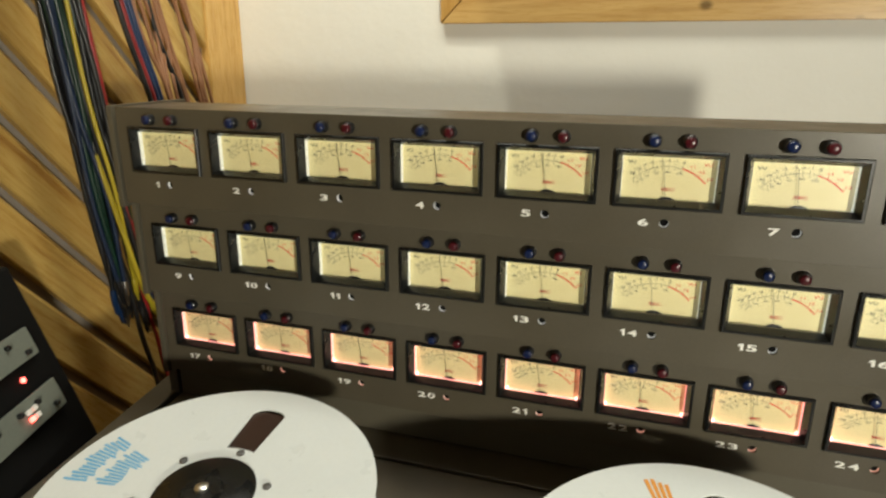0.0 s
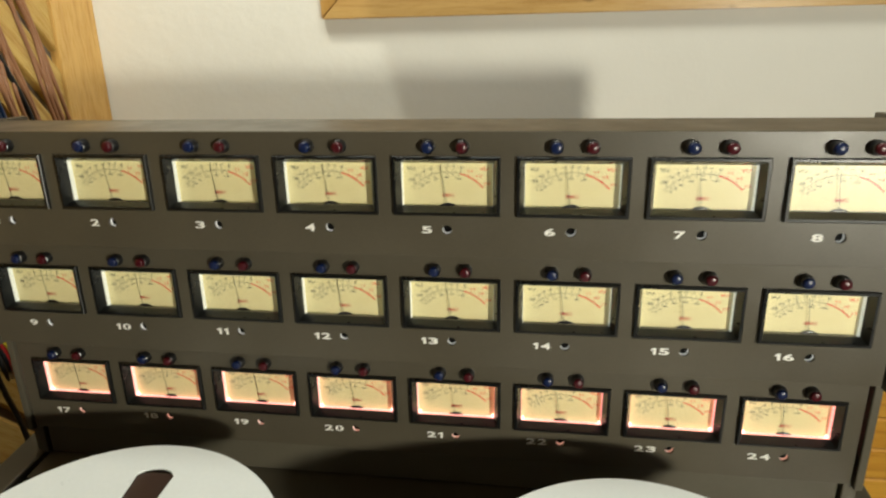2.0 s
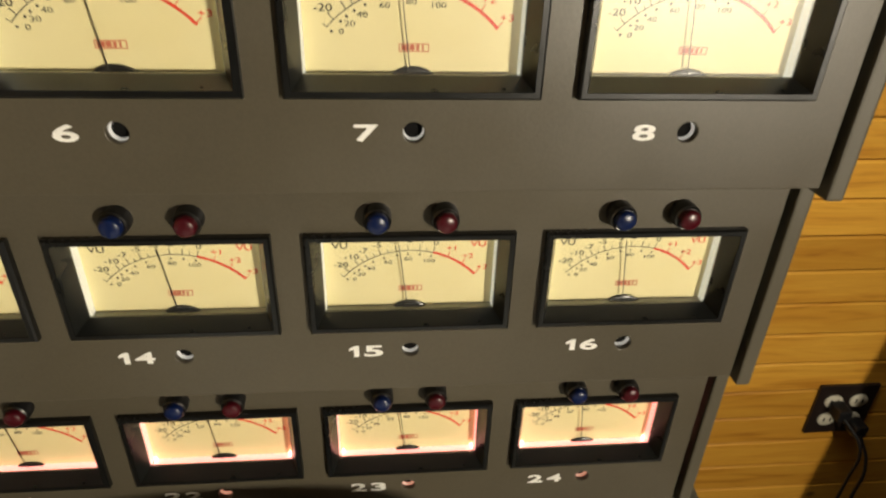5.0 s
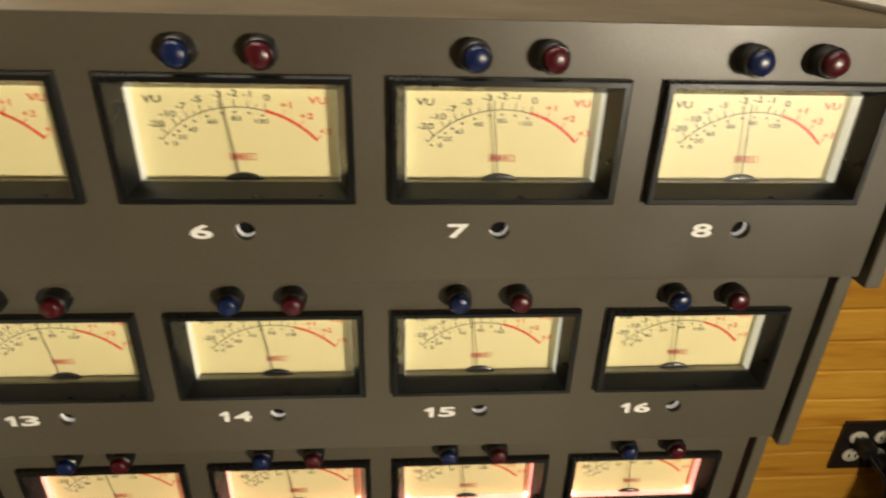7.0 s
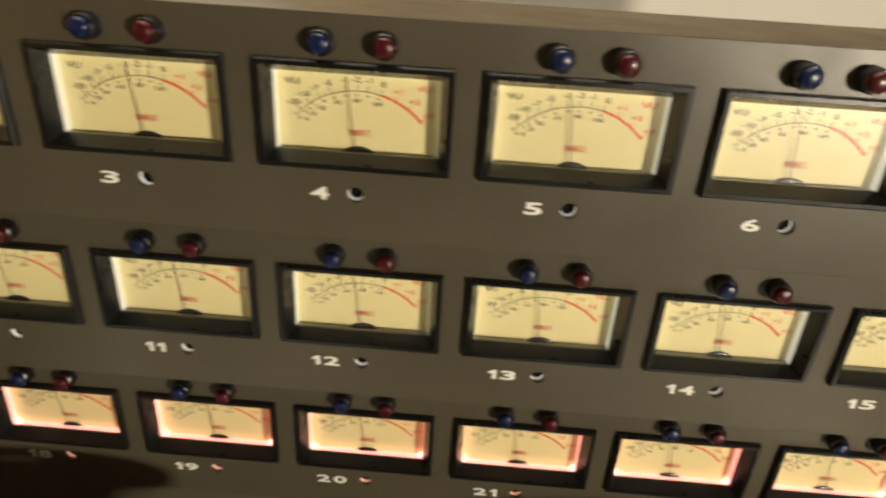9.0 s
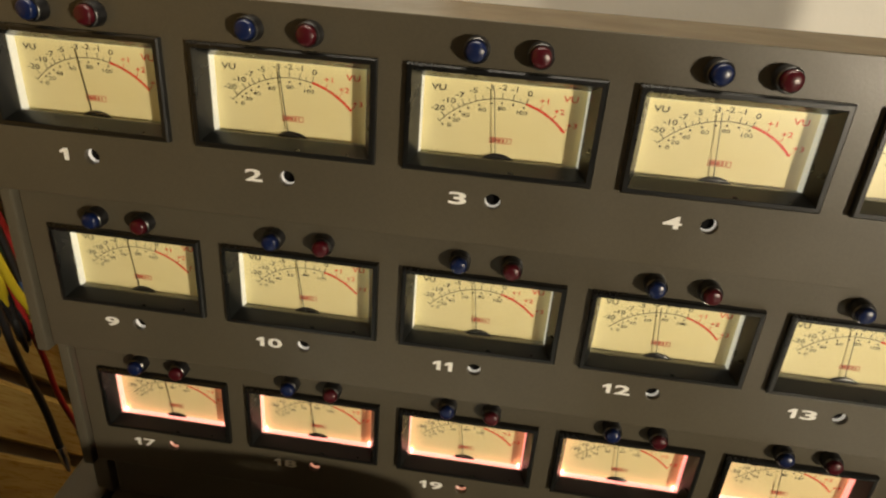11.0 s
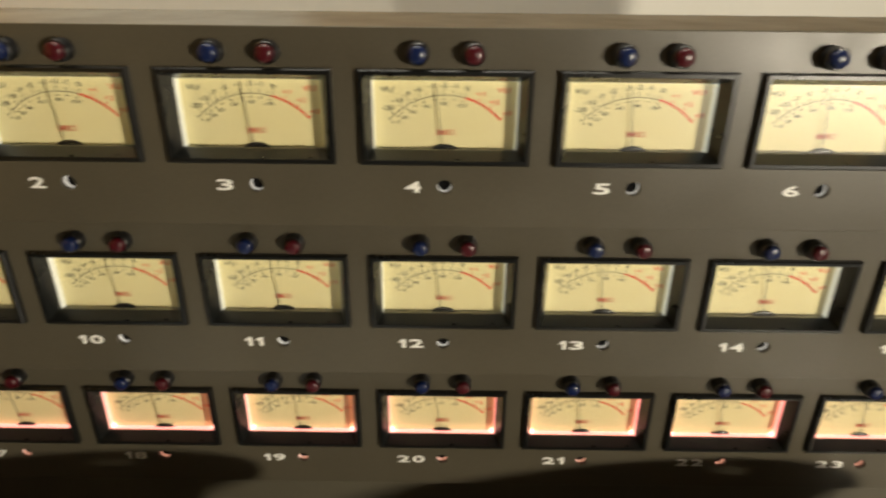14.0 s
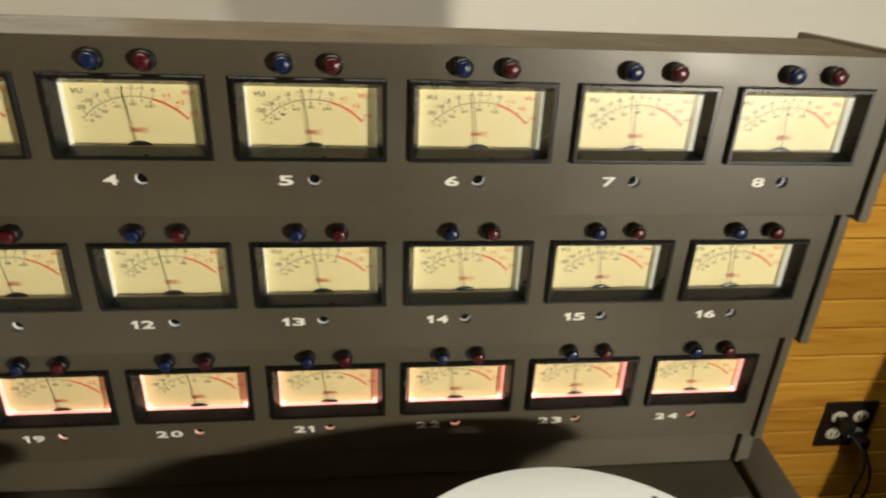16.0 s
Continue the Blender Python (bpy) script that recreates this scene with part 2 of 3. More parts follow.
structure("floor", box(LEFT - 0.12, RIGHT + 0.12, FRONT - 0.12, BACK + 0.12, -0.1, 0), painted("dark_carpet", (0.05, 0.04, 0.035), 0.95, 200, 0.5), "dark carpeted studio floor")
# ceiling, right and front walls are unseen; dark to cut bounced light
structure("ceiling", box(LEFT - 0.12, RIGHT + 0.12, FRONT - 0.12, BACK + 0.12, TOP, TOP + 0.1), M_UNSEEN, "plain unseen ceiling, kept dark to cut bounced light")
structure("wall_back", box(LEFT - 0.12, RIGHT + 0.12, BACK, BACK + 0.12, 0, TOP), M_WALL, "white rough-plastered wall above pine wainscot")
structure("wall_right", box(RIGHT, RIGHT + 0.12, FRONT, BACK, 0, TOP), M_UNSEEN, "plain unseen wall, kept dark to cut bounced light")
structure("wall_front", box(LEFT, RIGHT, FRONT - 0.12, FRONT, 0, TOP), M_UNSEEN, "plain unseen wall behind the camera, kept dark to cut bounced light")
structure("wall_left", box(LEFT - 0.12, LEFT, FRONT, BACK, 0, TOP), M_BACKING, "wall of diagonal pine slats over grey backing")


# ---- meter bridge ----
PITCH, STEP_Y, STEP_Z, ZERO = 0.092, 0.0149, -0.1001, 1.2
HALF = 0.376
bridge = thing("meter_bridge", "olive grey steel three-tier meter bridge with stepped panels", "meter bridge", at=pose(0, 0, ZERO))


def hole_x(col):
    return (col - 3.5) * PITCH


DIGIT_H, DIGIT_W = 0.0057, 0.0079


def channel_number(body):
    """Wide, heavy numerals set right-aligned; the one gets its slanted flag."""
    glyphs, right = [], 0.0
    for ch in reversed(body):
        if ch == "1":
            h, w = DIGIT_H / 2, 0.0022
            glyphs.append(sheet([[(right - w, -h), (right, -h), (right, h), (right - w * 0.85, h), (right - w - 0.0019, h * 0.52), (right - w - 0.0019, h * 0.10), (right - w, h * 0.34)]], 0.0001))
            right -= w + 0.0019 + 0.0021
            continue
        mesh = letters(ch, 0.0086, 1.0, 0.0001, "CENTER", 0.0002)
        xs, ys = [v.co.x for v in mesh.vertices], [v.co.y for v in mesh.vertices]
        sx, sy = DIGIT_W / (max(xs) - min(xs)), DIGIT_H / (max(ys) - min(ys))
        mesh.transform(Matrix.Diagonal((sx, sy, 1, 1)) @ Matrix.Translation((-max(xs), -(max(ys) + min(ys)) / 2, 0)))
        mesh.transform(Matrix.Translation((right, 0, 0)))
        glyphs.append(mesh)
        right -= DIGIT_W + 0.0021
    out = bpy.data.meshes.new("channel_number")
    bm = joined(glyphs)
    bm.to_mesh(out)
    bm.free()
    return out


def meter_panels():
    for row in range(3):
        y, z = row * STEP_Y, row * STEP_Z
        top, bottom = (0.074 if row == 0 else 0.079), -0.0211
        outlines = [rect(-HALF, HALF, bottom, top)]
        for c in range(8):
            x = hole_x(c)
            outlines.append(rect(x - 0.038, x + 0.038, 0.0137, 0.054))
            outlines.append(ring(x, 0, 0.0035, 20))
        mesh = sheet(outlines, 0.0011, 0.0004)
        mesh.transform(UPRIGHT)
        panel = part("panel", mesh, M_PANEL, bridge)
        panel.location = (0, y + 0.0015, z)
        for c in range(8):
            body = str(row * 8 + c + 1)
            num = channel_number(body)
            num.transform(UPRIGHT)
            ob = part("channel_number", num, M_WHITE_INK, panel, "white printed channel number")
            ob.location = (hole_x(c) - 0.0113, -0.0017, 0)
            tube = spun([(0.0046, -0.0042), (0.0046, -0.0003), (0.0036, -0.0003), (0.0036, -0.0028), (0.0022, -0.0029)], 20)
            tube.transform(UPRIGHT)
            ob = part("trim_socket", tube, M_SOCKET_PINK if row == 2 else M_SOCKET, panel, "trim hole, light from inside put in as a faint wall glow")
            ob.location = (hole_x(c), 0.0012, 0)
            core = spun([(0.0032, -0.0028), (0.0032, -0.0018), (0.0028, -0.0014)], 16)
            core.transform(UPRIGHT)
            ob = part("trim_screw", core, M_DARK, panel, "dark trim screw")
            ob.location = (hole_x(c), 0.0012, 0)
        # lip folded back under the panel, and end plates
        lip = part("lip", box(-HALF, HALF, 0.0024, 0.03, bottom, bottom + 0.0016, 0.0004), M_PANEL, bridge)
        lip.location = (0, y, z)
        for side in (-1, 1):
            x0, x1 = sorted((side * 0.3795, side * 0.3862))
            ob = part("end_plate", box(x0, x1, -0.001, 0.108 - y, bottom - 0.005, 0.0752 if row == 0 else 0.0795, 0.0012), M_DECK, bridge)
            ob.location = (0, y, z)
    part("top_cover", box(-HALF, HALF, 0.0028, 0.078, 0.0715, 0.0738, 0.0005), M_PANEL, bridge)
    part("back_cover", box(-HALF, HALF, 0.0785, 0.0805, -0.26, 0.0738), M_PANEL, bridge)
    part("inner_box", box(-HALF - 0.003, HALF + 0.003, 0.060, 0.078, -0.25, 0.07), M_DARK, bridge)
    part("foot_strip", box(-0.3705, 0.3705, 0.036, 0.058, -0.2553, -0.2216, 0.0022), M_DECK, bridge)
    for side in (-1, 1):
        x0, x1 = sorted((side * 0.3735, side * 0.385))
        part("foot_end", box(x0, x1, 0.0345, 0.058, -0.2555, -0.2216, 0.001), M_DECK, bridge)


meter_panels()


M_SILL = plain("grey_translucent_plastic", (0.24, 0.235, 0.185), 0.4)


M_CHAMFER = painted("satin_dark_grey_plastic", (0.009, 0.010, 0.0095), 0.27, 500, 0.08, 0.25, 0.7)


def frame_loops(root, name, material, label, prof):
    """A rectangular frame from (half width, half height, depth) loops."""
    bm = bmesh.new()
    loops = [[bm.verts.new((sx * a, d, sz * b)) for sx, sz in ((-1, -1), (1, -1), (1, 1), (-1, 1))] for a, b, d in prof]
    for a, b in zip(loops, loops[1:] + loops[:1]):
        for i in range(4):
            bm.faces.new((a[i], a[(i + 1) % 4], b[(i + 1) % 4], b[i]))
    bmesh.ops.recalc_face_normals(bm, faces=bm.faces)
    return part(name, bm, material, root, label)


def vu_meter():
    root = thing("vu_meter", "black-bezelled cream-dial meter with needle near minus three", "meter", "meters on the bridge")
    w, h = 0.04005, 0.02225
    # outer frame with a flat lip, and the sloping inner frame, facing -y, centred on the opening
    frame_loops(root, "bezel", M_BLACK, "", [(w, h, 0.0015), (w, h, -0.0028), (w - 0.0007, h - 0.0007, -0.0035), (w - 0.0024, h - 0.0024, -0.0035), (w - 0.0026, h - 0.0026, -0.0031), (w - 0.0026, h - 0.0026, 0.0015)])
    frame_loops(root, "inner_frame", M_CHAMFER, "satin dark grey sloping inner frame", [(w - 0.00265, h - 0.00265, -0.0031), (w - 0.0056, h - 0.0058, 0.0040), (w - 0.0056, h - 0.0058, 0.0052), (w - 0.00265, h - 0.00265, 0.0052)])
    iw, ih = w - 0.0058, h - 0.0060
    glass = part("window", box(-iw, iw, 0.0041, 0.0050, -ih, ih), M_PANE, root, "clear plastic meter window")
    glass.visible_shadow = False
    # clear moulded case behind the window, open to the front
    bm = bmesh.new()
    for x0, x1, z0, z1 in ((-0.0356, -0.0342, -0.0184, 0.0174), (0.0342, 0.0356, -0.0184, 0.0174), (-0.0342, 0.0342, 0.0163, 0.0174)):
        box_into(bm, x0, x1, 0.0053, 0.0126, z0, z1)
    part("case", bm, case_plastic, root, "pale translucent meter case, its inside light put in as glow")
    part("case_floor", box(-0.0342, 0.0342, 0.0053, 0.0126, -0.0184, -0.0173), M_SILL, root, "grey plastic floor of the meter case")
    part("dial", box(-0.0340, 0.0340, 0.0095, 0.0102, -0.0172, 0.0162), M_CARD, root, "cream dial card")
    part("case_back", box(-0.0340, 0.0340, 0.0114, 0.0122, -0.0172, 0.0162), M_DARK, root)
    return root


# the case plastic emits by itself, in place of light spread inside it
CASE_PALE = glow("pale_self_glow_plastic", (0.92, 1.0, 0.90), 0.36)
CASE_PINK = glow("pink_self_glow_plastic", (1.0, 0.28, 0.27), 1.35)
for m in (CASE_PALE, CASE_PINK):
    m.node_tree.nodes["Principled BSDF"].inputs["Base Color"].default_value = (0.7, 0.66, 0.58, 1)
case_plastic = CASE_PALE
R_ARC, ARC_TOP = 0.0358, 0.0087   # dial arc radius, and its top above the meter's middle


def arc_point(deg, r=0.0):
    a = radians(deg)
    return ((R_ARC + r) * math.sin(a), ARC_TOP - R_ARC + (R_ARC + r) * math.cos(a))


def arc_band(a0, a1, r0, r1, steps=24):
    pts = [arc_point(a0 + (a1 - a0) * i / steps, r0) for i in range(steps + 1)] + [arc_point(a1 + (a0 - a1) * i / steps, r1) for i in range(steps + 1)]
    return sheet([pts], 0.00005)


def moved(mesh, x, y, turn=0.0):
    mesh.transform(Matrix.Translation((x, y, 0)) @ pose(0, 0, 0, 0, 0, turn))
    return mesh


SCALE = (("-20", -43), ("-10", -35), ("-7", -27.4), ("-5", -18.8), ("-3", -8.7), ("-2", -1.2), ("-1", 6.2), ("0", 15.1))


def dial_marks(root):
    black = [arc_band(-48, 15.1, -0.00014, 0.00014)]
    for body, deg in SCALE:
        black.append(arc_band(deg - 0.22, deg + 0.22, 0, 0.0026, 2))
        x, z = arc_point(deg, 0.0046)
        black.append(moved(letters(body, 0.0032, 1.4, 0.00005, bold=0.00002), x, z, 0))
    for deg in (-48, -31, -23, -14, 10.5):
        black.append(arc_band(deg - 0.18, deg + 0.18, 0, 0.0016, 2))
    for i, deg in enumerate((-48, -41, -37, -32, -25.5, -17.5, -8.5, -1.2, 6.8, 14.5)):
        x, z = arc_point(deg, -0.0018)
        black.append(moved(sheet([ring(0, 0, 0.00045, 10)], 0.00005), x, z))
    for body, deg in (("0", -44.5), ("20", -38), ("40", -29.5), ("60", -16), ("80", -1), ("100", 14)):
        x, z = arc_point(deg, -0.0041)
        black.append(moved(letters(body, 0.0024, 1.45, 0.00005), x, z))
    black.append(moved(letters("VU", 0.0036, 1.35, 0.00005, bold=0.00003), -0.0276, 0.0111))
    mesh = joined(black)
    ob = part("scale", mesh, M_INK, root, "printed black scale")
    ob.matrix_basis = pose(0, 0.00940, 0, 90)
    red = [arc_band(15.1, 48, -0.0004, 0.0006)]
    for body, deg in (("+1", 25), ("+2", 35.6), ("+3", 47.2)):
        red.append(arc_band(deg - 0.22, deg + 0.22, 0.0004, 0.0026, 2))
        x, z = arc_point(deg, 0.0044)
        red.append(moved(letters(body, 0.0032, 1.4, 0.00005, bold=0.00002), x, z))
    red.append(moved(letters("VU", 0.0036, 1.35, 0.00005, bold=0.00003), 0.0276, 0.0111))
    ob = part("red_scale", joined(red), M_RED_INK, root, "printed red overload arc")
    ob.matrix_basis = pose(0, 0.00937, 0, 90)
    # maker's plate: an outlined box with four bars
    plate = []
    plate.append(moved(sheet([rect(-0.0048, 0.0048, -0.0013, 0.0013), rect(-0.0045, 0.0045, -0.001, 0.001)], 0.00005), 0.0003, -0.0091))
    for bx, bw in ((-0.0028, 0.0012), (-0.0006, 0.0008), (0.0012, 0.0005), (0.0028, 0.0003)):
        plate.append(moved(sheet([rect(bx - bw, bx + bw, -0.0008, 0.0008)], 0.00005), 0.0003, -0.0091))
    ob = part("maker_plate", joined(plate), M_PLATE_INK, root, "faded red printed maker's box")
    ob.matrix_basis = pose(0, 0.00938, 0, 90)


meter = vu_meter()
dial_marks(meter)
needle = bmesh.new()
box_into(needle, -0.00017, 0.00017, -0.0001, 0.0001, 0.0, 0.0365)
needle = part("needle", needle, M_NEEDLE, meter, "thin dark needle")

cap_mesh = spun([(0.011, 0.0), (0.011, 0.0009), (0.0104, 0.0013)], 48)
cap_mesh.transform(UPRIGHT)
cap = part("pivot_cap", cap_mesh, M_BLACK, meter)
cap.location = (0.0, 0.0092, -0.0258)
# the cap is cut off level with the floor of the case
cut = bmesh.new()
cut.from_mesh(cap.data)
bmesh.ops.bisect_plane(cut, geom=cut.verts[:] + cut.edges[:] + cut.faces[:], plane_co=(0, 0, 0.0086), plane_no=(0, 0, -1), clear_outer=True)
bmesh.ops.holes_fill(cut, edges=[e for e in cut.edges if e.is_boundary])
cut.to_mesh(cap.data)
cut.free()

METER_Z = 0.0339
meters = []
for row in range(3):
    for c in range(8):
        at = pose(hole_x(c), row * STEP_Y, ZERO + row * STEP_Z + METER_Z)
        if row == 0 and c == 0:
            meter.matrix_basis = at
            meters.append(meter)
        else:
            meters.append(copy_thing(meter, at))
rnd = random.Random(4)
PINK_SHELL = next(o for o in meter.children if o.name.startswith("case") and "_" not in o.name).data.copy()
PINK_SHELL.materials.clear()
PINK_SHELL.materials.append(CASE_PINK)
# added bar that gives the dials their pink light from below
bar = bmesh.new()
box_into(bar, -0.0336, 0.0336, 0.0056, 0.0093, -0.0172, -0.0167)
FILL_BAR = bpy.data.meshes.new("light_bar")
bar.to_mesh(FILL_BAR)
bar.free()
BULB = spun([(0.0002, -0.0012), (0.0007, -0.0009), (0.0007, 0.0009), (0.0002, 0.0012)], 8)
for i, m in enumerate(meters):
    for child in m.children:
        if child.name.startswith("needle"):
            child.matrix_basis = pose(-0.0002, 0.0072, -0.0238, 0, -6.4 + rnd.uniform(-0.5, 0.5), 0)
    if i >= 16:
        m["label"] = "black-bezelled meter lit pink from inside by warm pilot bulbs"
        for child in m.children:
            if child.name.startswith("case") and "_" not in child.name:
                child.data = PINK_SHELL
        part("light_bar", FILL_BAR, M_FILL_BAR, m, "added pink glowing bar that lights the dial from below")
        for x in (-0.0327, 0.0327):
            bulb = part("bulb", BULB, M_BULB, m, "glowing pilot bulb")
            bulb.location = (x, 0.0078, -0.0154)


def indicator(name, lens, label):
    root = thing(name, label, "indicator lamp", "indicator lamps over the meters")
    collar = spun([(0.0052, 0.0), (0.0052, 0.0046), (0.0048, 0.0056), (0.0043, 0.0056), (0.0041, 0.0045)], 28)
    collar.transform(UPRIGHT)
    part("collar", collar, M_COLLAR, root)
    rim = spun([(0.0041, 0.0054), (0.0050, 0.0054), (0.0050, 0.0060), (0.0046, 0.0064), (0.0041, 0.0062)], 28)
    rim.transform(UPRIGHT)
    part("rim", rim, M_RIM, root, "dark chrome rim")
    dome = spun([(0.0040, 0.004), (0.0040, 0.0078), (0.0037, 0.0087), (0.0030, 0.0092), (0.0006, 0.0095)], 28)
    dome.transform(UPRIGHT)
    part("lens", dome, lens, root)
    return root


for dx, name, mat, label in ((-0.0125, "blue_indicator", M_BLUE_LENS, "unlit blue indicator lamp in black collar"), (0.0125, "red_indicator", M_RED_LENS, "unlit dark red indicator lamp in black collar")):
    first = indicator(name, mat, label)
    for row in range(3):
        for c in range(8):
            at = pose(hole_x(c) + dx, row * STEP_Y, ZERO + row * STEP_Z + 0.0632)
            if row == 0 and c == 0:
                first.matrix_basis = at
            else:
                copy_thing(first, at)


# ---- tape deck ----
SLOPE = 7.0
deck = thing("tape_deck", "olive grey tape machine deck with raised side rails", "tape machine", at=pose(0, 0.0329, ZERO - 0.2574, SLOPE))
part("back_strip", box(-0.3745, 0.3745, -0.031, 0.013, -0.006, 0.0, 0.0012), M_DECK, deck)
part("deck_plate", box(-0.3745, 0.3745, -0.62, -0.0335, -0.008, -0.001, 0.0012), M_DECK, deck)
for side in (-1, 1):
    x0, x1 = sorted((side * 0.3775, side * 0.409))
    part("side_rail", box(x0, x1, -0.63, 0.07, -0.16, 0.0045, 0.0025), M_DECK, deck)
part("cabinet", box(-0.3735, 0.3735, -0.62, 0.1, -0.70, -0.0085), M_DARK, deck)
part("plinth", box(-0.38, 0.38, -0.56, 0.06, -1.0, -0.7), M_DARK, deck)


def tape_reel(x, label):
    root = thing("tape_reel", label, "tape reel", "tape reels", pose(x, -0.1645, ZERO - 0.2024, SLOPE))
    R = 0.1336
    return root, R


def window_outline(mid, r0, r1, half0, half1, n=6):
    pts = []
    for i in range(n + 1):
        a = radians(mid - half0 + 2 * half0 * i / n)
        pts.append((r0 * math.cos(a), r0 * math.sin(a)))
    for i in range(n + 1):
        s = 1 - 2 * i / n
        a = radians(mid + half1 * s)
        r = r1 - 0.006 * abs(s) ** 3
        pts.append((r * math.cos(a), r * math.sin(a)))
    return pts


def build_reel(root, R, turn):
    wins = [window_outline(turn + k * 120, 0.40 * R, 0.80 * R, 14, 9) for k in range(3)]
    for name, z in (("top_flange", -0.0008), ("bottom_flange", -0.0535)):
        f = part(name, sheet([ring(0, 0, R, 128)] + wins, 0.0006, 0.0003), M_REEL, root)
        f.location = (0, 0, z)
    part("tape_pack", spun([(0.104, -0.0525), (0.104, -0.0022)], 64), M_TAPE, root, "wound brown magnetic tape")
    part("hub", spun([(0.040, -0.0018), (0.040, 0.0015), (0.038, 0.003), (0.016, 0.003), (0.014, 0.006), (0.006, 0.006)], 48), M_BLACK, root, "black hub clamp")
    part("spindle", spun([(0.0055, 0.0055), (0.0055, 0.008), (0.004, 0.0092)], 20), M_METAL, root)


left_reel, R = tape_reel(-0.1808, "white metal tape reel with a blue scribbled label")
build_reel(left_reel, R, 92)
right_reel, R = tape_reel(0.1855, "white metal tape reel with orange writing and dark label")
build_reel(right_reel, R, 82)


# ---- pine wainscot, rail and window casing ----
back_wall = bpy.data.objects["wall_back"]
PLANK, PLANK_TOP = 0.0605, 1.0775
plank_bm = bmesh.new()
x0, x1 = LEFT + 0.03, RIGHT
outline = [(0.0, 0.0002), (-0.0140, 0.0002), (-0.0150, 0.0012), (-0.0150, PLANK - 0.0066), (-0.0126, PLANK - 0.0022), (0.0, PLANK - 0.0022)]
ends = [[plank_bm.verts.new((x, y, z)) for y, z in outline] for x in (x0, x1)]
for i in range(6):
    plank_bm.faces.new((ends[0][i], ends[0][(i + 1) % 6], ends[1][(i + 1) % 6], ends[1][i]))
plank_bm.faces.new(list(reversed(ends[0])))
plank_bm.faces.new(ends[1])
bmesh.ops.recalc_face_normals(plank_bm, faces=plank_bm.faces)
first_plank = part("plank", plank_bm, M_PINE, back_wall)
first_plank.location = (0, BACK - 0.003, PLANK_TOP - PLANK)
for i in range(1, 17):
    ob = new("plank", first_plank.data)
    ob.parent = back_wall
    ob.location = (0, BACK - 0.003, PLANK_TOP - PLANK * (i + 1))
# dark sheet behind the planks stands in for shade in the joints
structure("trim_backing", box(LEFT + 0.03, RIGHT, BACK - 0.0028, BACK - 0.0008, 0.05, 1.07), plain("joint_shade_brown", (0.07, 0.045, 0.02), 0.9), "added dark sheet behind the wainscot planks that darkens their joints")
structure("trim_rail", box(LEFT + 0.03, RIGHT, BACK - 0.040, BACK - 0.001, 1.0985, 1.1265, 0.003), M_RAIL, "lacquered pine dado rail over the wainscot")
structure("trim_under_rail", box(LEFT + 0.03, RIGHT, BACK - 0.022, BACK - 0.001, 1.0780, 1.098, 0.002), M_PINE_DARK, "narrow pine strip under the dado rail")

window = tagged(new("window_1"), "window with wide mitred pine casing", kind="structure")
WX, WZ, WW = -0.236, 1.3745, 0.13


def casing(name, corners, material):
    bm = bmesh.new()
    front = [bm.verts.new((x, BACK - 0.013, z)) for x, z in corners]
    rear = [bm.verts.new((x, BACK - 0.001, z)) for x, z in corners]
    bm.faces.new(front)
    bm.faces.new(list(reversed(rear)))
    for i in range(4):
        bm.faces.new((front[i], rear[i], rear[(i + 1) % 4], front[(i + 1) % 4]))
    bmesh.ops.recalc_face_normals(bm, faces=bm.faces)
    bmesh.ops.bevel(bm, geom=list(bm.edges), offset=0.0012, segments=2, affect="EDGES")
    return part(name, bm, material, window)


WR, WT = 1.25, 2.2
casing("sill_casing", [(WX + 0.0008, WZ), (WR, WZ), (WR - WW, WZ + WW), (WX + WW, WZ + WW - 0.0008)], M_PINE_PALE)
casing("side_casing", [(WX, WZ + 0.0008), (WX + WW - 0.0008, WZ + WW), (WX + WW - 0.0008, WT - WW), (WX, WT)], M_PINE_UP)
casing("side_casing", [(WR - WW, WZ + WW), (WR, WZ + 0.001), (WR, WT), (WR - WW, WT - WW)], M_PINE_UP)
casing("head_casing", [(WX + WW, WT - WW), (WR - WW, WT - WW), (WR, WT), (WX, WT)], M_PINE_PALE)
part("pane", box(WX + WW, WR - WW, BACK - 0.01, BACK - 0.004, WZ + WW, WT - WW), plain("dark_night_pane", (0.02, 0.02, 0.025), 0.05), window)

